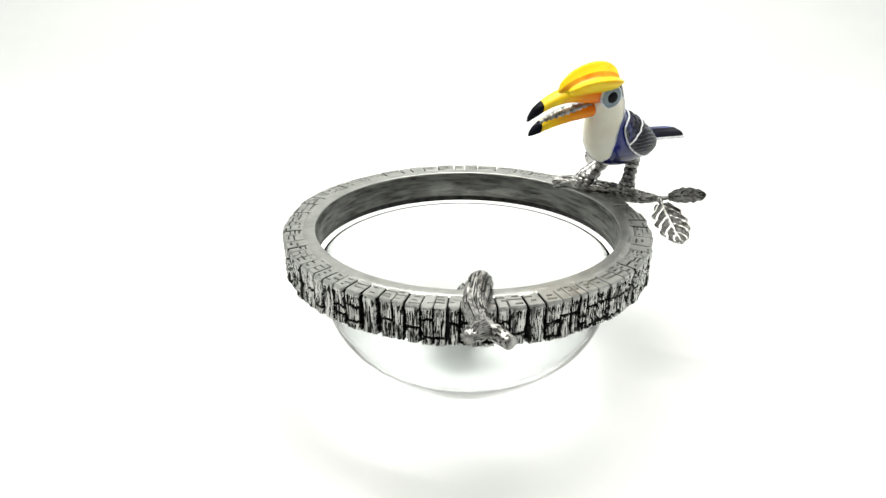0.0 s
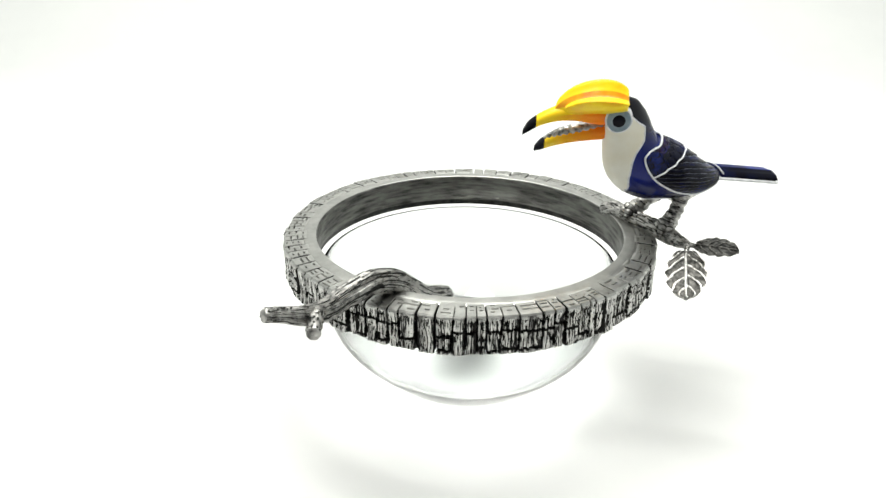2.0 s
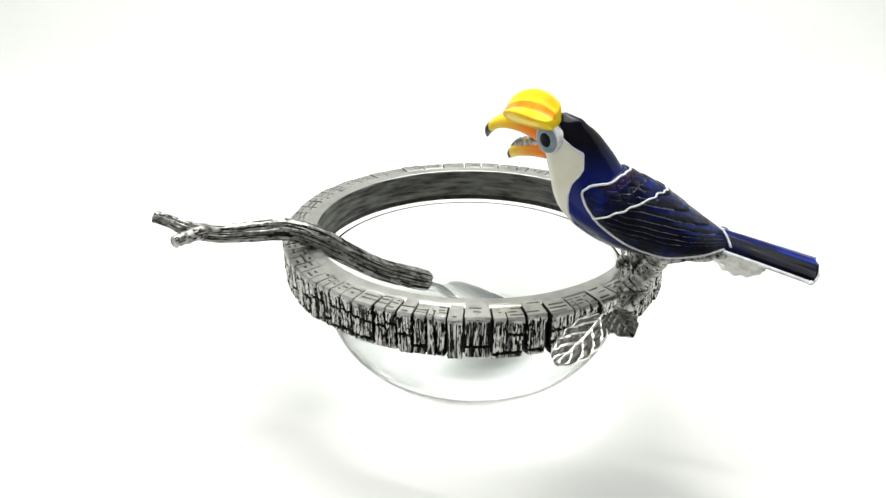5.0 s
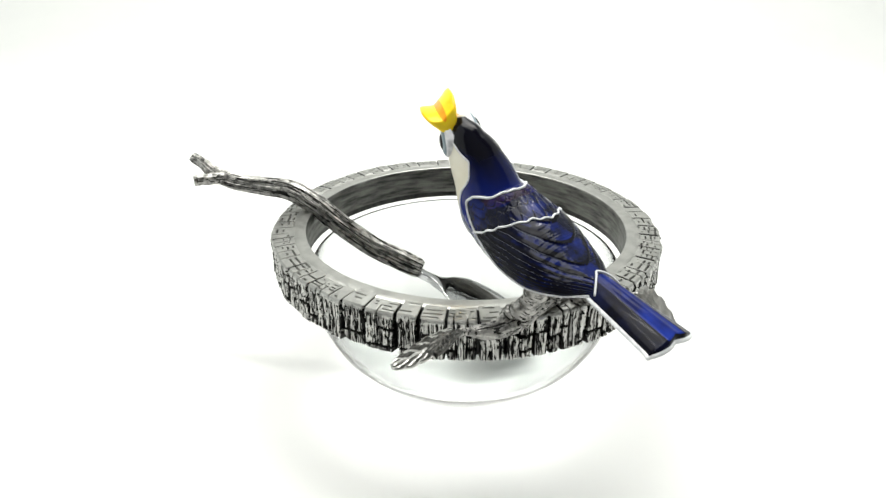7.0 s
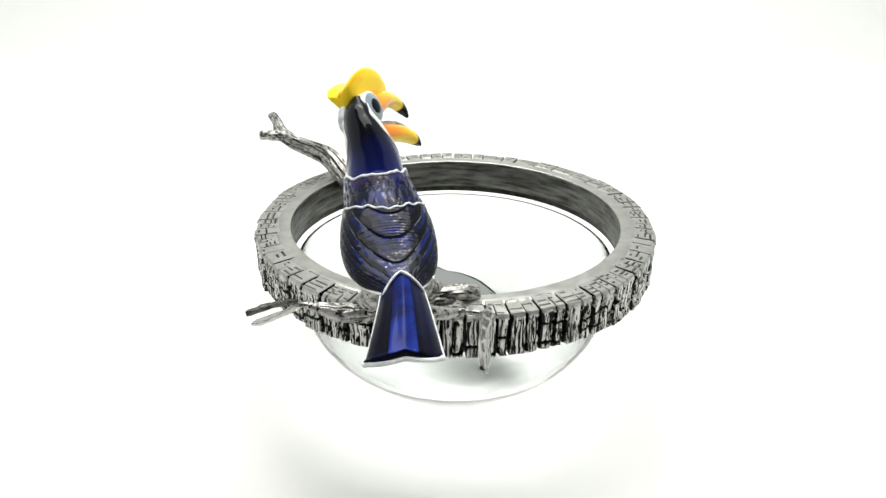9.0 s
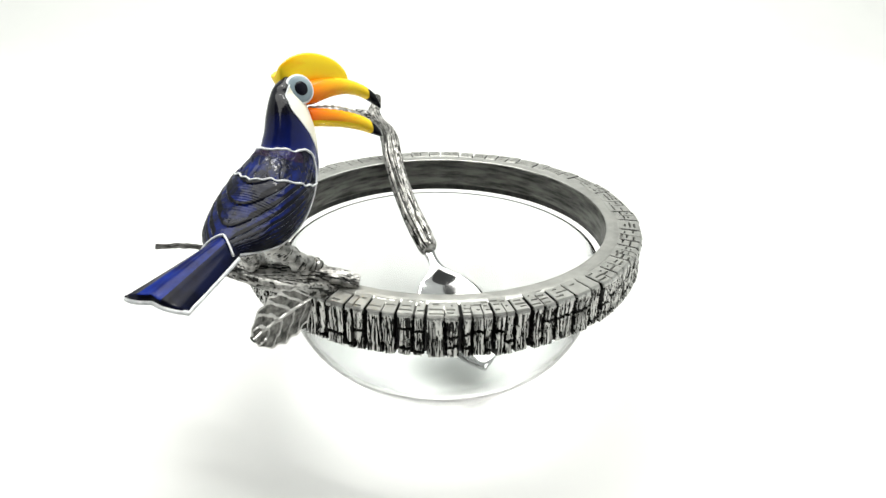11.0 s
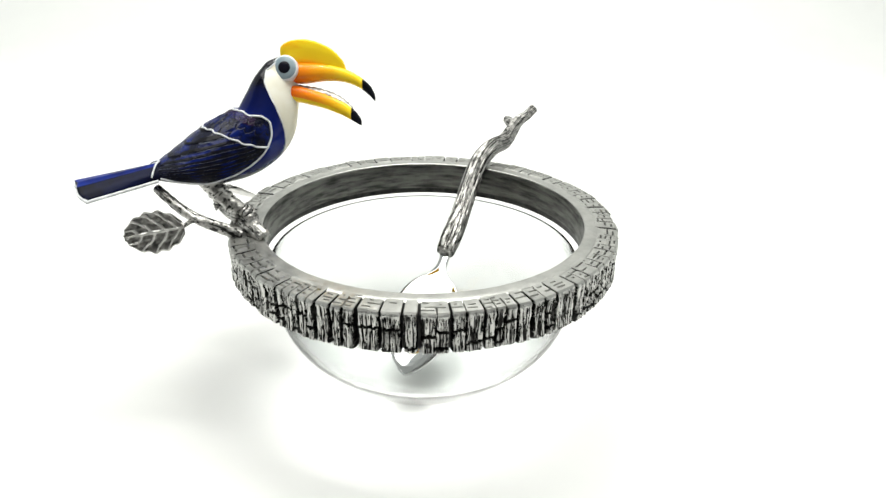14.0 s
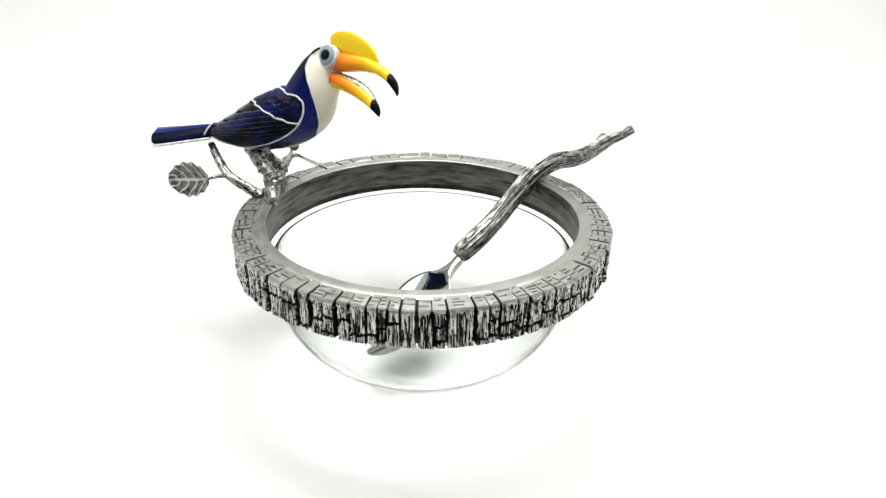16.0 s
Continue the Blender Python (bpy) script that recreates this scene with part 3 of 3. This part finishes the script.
def bird_head(root):
    head = new("head")
    head.parent = root
    head.matrix_basis = HEAD
    # upper bill
    bill("upper_bill", head, [(3.0, 4.6, -3.4, 4.6, 0), (8, 4.8, -3.6, 4.6, 0), (16, 4.4, -2.4, 4.0, 0.2), (23.5, 3.2, -2.4, 3.5, 1.0), (30, 0.4, -4.4, 2.9, 1.9), (35, -3.4, -8.0, 2.2, 2.6), (37.0, -6.8, -10.0, 1.1, 2.9), (37.4, -8.2, -10.2, 0.5, 3.0)],
         [BILL, BLACK, YELLOW], lambda i, j: 1 if i > 24 else (2 if i > 12 and (j < 6 or j > 26) else 0), "orange upper bill with a black tip")
    # lower bill
    bill("lower_bill", head, [(3.0, -4.4, -11.0, 4.0, 0), (9, -5.6, -12.2, 3.9, 0), (17, -7.8, -14.2, 3.5, 0), (24, -10.8, -16.8, 3.0, 0.1), (29, -14.4, -19.4, 2.4, 0.2), (31.6, -17.6, -20.8, 1.2, 0.3), (32.2, -19.2, -21.0, 0.5, 0.3)],
         [BILL, BLACK, YELLOW], lambda i, j: 1 if i > 24 else (2 if 11 < j < 21 else 0), "orange lower bill with a black tip")
    # bare metal palate along the inside of the open bill
    bm = bmesh.new()
    tube(bm, [(5, 0, -5.6, 1.6), (14, 0, -8.0, 2.5), (22, 0, -10.8, 2.2), (28, 0, -14.4, 1.2)], 40, 14, lambda s, t, r: r * (1 + 0.14 * math.sin(s * 60) * math.cos(t)))
    part("tongue", bm, [PEWTER_TWIG], head, "bare toothed pewter inside the bill")
    # casque: two flaring lobes with a groove between
    rows = []
    for x, half, high, floor_ in spline([(-2.8, 1.6, 9.2, 7.0), (-2.0, 4.4, 11.2, 6.6), (3, 5.8, 13.2, 6.6), (10.5, 5.7, 13.4, 6.0), (16.6, 4.8, 11.2, 4.8), (20.4, 3.2, 7.6, 3.6), (21.6, 1.6, 4.8, 3.0)], 30):
        ring = [(x, 0, floor_ + (high - floor_) * 0.74)]
        for k in range(1, 8):
            s = k / 7
            ring.append((x, half * s ** 0.8, floor_ + (high - floor_) * (0.74 + 0.26 * math.sin(s * 1.57) ** 2)))
        ring += [(x, half * 1.03, high - 0.7), (x, half * 0.93, floor_ + (high - floor_) * 0.52), (x, half * 0.72, floor_ + 0.4), (x, half * 0.45, floor_ - 3.0)]
        right = [(x + 0.24 * max(0, x - 7), -y, floor_ + (z - floor_) * 1.06 - 0.12 * max(0, x - 8)) for x, y, z in reversed(ring[1:])]
        ring = [(x, y, floor_ + (z - floor_) * (0.84 if y > 0 else 0.92)) for x, y, z in ring] + right
        rows.append([(x, y + 1.7, z) for x, y, z in ring])
    bm = bmesh.new()
    skin(bm, rows, True, True, lambda i, j: 1 if j in (0, 22) else 0)
    part("casque", bm, [CASQUE, ORANGE], head, "yellow casque with two flared lobes")
    for side in (1, -1):
        eye = None
        for name, mat, out, size in (("eye_rim", WHITE_LINE, 0.0, 5.35), ("eye", EYE_GREY, 0.35, 4.8), ("pupil", BLACK, 1.15, 2.55)):
            bm = bmesh.new()
            rows = []
            for k in range(9):
                a = k / 8 * math.pi / 2
                rr, hh = size * math.cos(a), (1.1 if name != "pupil" else 0.8) * math.sin(a)
                lift = radians(20 if side > 0 else 0)
                ring = []
                for t in (2 * math.pi * q / 32 for q in range(32)):
                    up, far = max(rr, 0.02) * math.sin(t), out + hh
                    ring.append(((0.2 if side > 0 else 0.8) + max(rr, 0.02) * math.cos(t), side * ((4.8 if side > 0 else 6.0) + far * math.cos(lift) - up * math.sin(lift)), 1.5 + up * math.cos(lift) + far * math.sin(lift)))
                rows.append(ring)
            rows.insert(0, [(x, side * 1.5, z) for x, y, z in rows[0]])
            skin(bm, rows, True, True)
            ob = part(name, bm, mat, head if eye is None else eye, "grey enamel eye with a raised rim" if eye is None else "")
            if eye is None:
                eye = ob
    return head


def bird_tail(root):
    nu, nv = 30, 24
    top, low = [], []
    for i in range(nu + 1):
        u = i / nu
        x, y = 1.5 - 30.2 * u, 0.3 + 4.4 * u ** 1.1
        w = 5.8 + 4.3 * u
        z = 97.6 - 4.2 * u
        a, b = [], []
        for j in range(nv + 1):
            v = 2 * j / nv - 1
            end = 2.2 * v ** 4 + 0.9 * max(0, 1 - abs(v) * 3) if u > 0.97 else 0.5 * v ** 4 if u > 0.93 else 0
            arch = (4.2 - 0.6 * u) * (1 - v * v) + 1.0 * u * v
            groove = 0.12 * math.cos(v * 16)
            a.append((x + end, y + v * w, z + arch + groove * min(1, u * 4)))
            b.append((x + end, y + v * w * 0.98, z - 1.2 + 0.45 * arch))
        top.append(a)
        low.append(b)
    bm = bmesh.new()
    skin(bm, top, False, False, lambda i, j: 1 if abs(2 * (j + 0.5) / nv - 1.05) < 0.40 else 0)
    skin(bm, [r for r in low], False, False)
    skin(bm, [top[-1], low[-1]], False, False)
    for j in (0, -1):
        skin(bm, [[r[j] for r in top], [r[j] for r in low]], False, False)
    bmesh.ops.remove_doubles(bm, verts=bm.verts, dist=0.01)
    t = part("tail", bm, [TAIL_BLACK, BLUE], root, "fanned tail feathers, blue down the middle")
    edge = [Vector(r[0]) for r in low[1::3]] + [Vector(q) + Vector((0, 0, 0.6)) for q in low[-1][::3]] + [Vector(r[-1]) for r in reversed(low[1::3])]
    bird_line(t, edge, 0.75, 120)
    base = [Vector((2.6 - 4.4 * abs(v), 0.5 + 5.8 * v, 102.5 - 4.5 * v * v)) for v in np.linspace(-1, 1, 9)]
    bird_line(t, base, 0.36, 24)
    return t


def bird_leg(root, hip, ankle, toes, seed):
    bm = bmesh.new()
    h, a = Vector(hip), Vector(ankle)
    m = h.lerp(a, 0.5)
    tube(bm, [(*h, 4.8), (*(m + Vector((-1.2, 0, 0))), 3.3), (*a, 3.5)], 48, 18, lambda s, t, r: r * (1 + 0.06 * math.sin(s * 34 + 1.4 * math.cos(t)) + 0.22 * noise.noise(Vector((s * 6, math.cos(t) * 1.3, math.sin(t) * 1.3 + seed)))), lambda i, j: 1 if noise.noise(Vector((i * 0.8, math.cos(j * 0.35) * 1.6, math.sin(j * 0.35) * 1.6 + seed))) > 0.34 else 0)
    leg = part("leg", bm, [PEWTER_TWIG, PEWTER_DARK], root, "ringed pewter leg gripping the branch")
    for k, toe in enumerate(toes):
        bm = bmesh.new()
        t1 = Vector(toe)
        md = a.lerp(t1, 0.55) + Vector((0, 0, 1.5))
        tube(bm, [(*a, 2.6), (*md, 2.1), (*t1, 1.5), (*(t1 + (t1 - md).normalized() * 1.4 + Vector((0, 0, -1.5))), 0.35)], 26, 12, lambda s, t, r: r * (1 + 0.14 * math.sin(s * 38)), lambda i, j: 1 if math.sin((i + 0.5) / 26 * 38) < -0.65 else 0)
        part("toe", bm, [PEWTER_TWIG, PEWTER_DARK], leg)
    return leg


def toucan():
    root = thing("toucan_figurine", "blue enamel toucan figurine with open orange bill, on a branch", "figurine")
    bird_body(root)
    wing(root, 1, "folded wing in dark blue enamel feathers")
    wing(root, -1, "folded wing in dark blue enamel feathers")
    bird_head(root)
    bird_tail(root)
    bird_leg(root, (19.5, -4.5, 94.5), (29.5, -12.5, 80.5), [(34.5, -15.5, 78), (35, -11.5, 78), (32.5, -18, 77.5), (27, -13, 78)], 1)
    bird_leg(root, (20, 5.2, 94), (26.5, 6.8, 80), [(31.5, 4.5, 77.5), (32, 8.2, 77), (30, 11, 76.5), (24, 6.6, 77.5)], 2)
    return root


# ---- spoon ----
def spoon():
    root = thing("spoon", "steel spoon with a bark-textured pewter handle, leaning over the rim", "spoon")
    handle = limb("handle", [(-0.9, -20.3, 47.2, 3.9), (-0.6, -22.5, 48.2, 4.6), (0.2, -31, 52.0, 4.9), (1.4, -43, 58.0, 4.8), (2.8, -57, 68.0, 4.8), (2.8, -69, 76.8, 4.8), (1.0, -81, 81.4, 4.6), (-1.0, -95, 81.4, 4.2), (0, -108, 82.8, 3.7), (0.0, -118, 86.0, 3.3), (-3.0, -124.6, 88.8, 2.7), (-4.6, -130.8, 91.2, 2.5)],
                  root, 1.7, 280, 110, [PEWTER_TWIG, PEWTER_DARK], 30, 0.24, 3.0, 0.52, "twig-shaped pewter handle with a forked end")
    limb("stub", [(0, -112, 84.4, 3.0), (4.5, -118.5, 84.9, 2.8), (8.4, -124.0, 84.8, 2.4)], root, 2.9, 24, 26, [PEWTER_TWIG, PEWTER_DARK], 10, 0.13, 3.0, 0.7, "short side prong of the handle")
    bm = bmesh.new()
    # neck and dished bowl: stations along the spoon (ahead, height, half width, dish)
    path = spline([(-20, 46.4, 2.3, 0.0), (-15, 43.8, 2.2, 0.0), (-10.5, 41.2, 4.6, 0.2), (-6, 38.8, 10.2, 1.6), (1, 35.0, 14.6, 3.8), (11, 29.2, 15.6, 5.2), (21, 23.6, 13.8, 4.6), (30, 19.2, 9.2, 2.4), (34.5, 17.2, 4.6, 0.8), (36.4, 16.4, 1.0, 0.2)], 60)
    top, low = [], []
    for i, (y, z, w, dish) in enumerate(path):
        a, b = [], []
        for k in range(25):
            v = 2 * k / 24 - 1
            dz = -dish * (1 - v * v)
            thick = (1.5 + 2.0 * max(0.0, min(1.0, (-6 - y) / 6))) * math.sqrt(max(0.0, 1 - v ** 4)) + 0.25
            dz += 1.0 * max(0.0, min(1.0, (-6 - y) / 6)) * (1 - v * v)
            a.append((-1.0 + v * w - 0.125 * (y + 20), y - dz * 0.5, z + dz))
            b.append((-1.0 + v * w - 0.125 * (y + 20), y - dz * 0.5 - thick * 0.5, z + dz - thick))
        top.append(a)
        low.append(b)
    rings = [a + list(reversed(b)) for a, b in zip(top, low)]
    skin(bm, rings, True, True)
    part("spoon_bowl", bm, STEEL, root, "mirror-polished steel bowl of the spoon")
    return root


glass_thing = glass_bowl()
rim_thing = rim()
branch(rim_thing)
toucan_thing = toucan()
spoon_thing = spoon()


# ---- all of it turns together on the spot, about an axis a little off the bowl's centre ----
def motions():
    still = Matrix.Identity(4)
    centre = pose(0.00534, 0.01091, 0)
    for ob, offset in ((glass_thing, still), (rim_thing, still), (spoon_thing, still), (toucan_thing, BIRD_AT)):
        walk(ob, [(t, pose(0, 0, 0, 0, 0, a) @ centre @ offset) for t, a in TURN_ROWS])


motions()
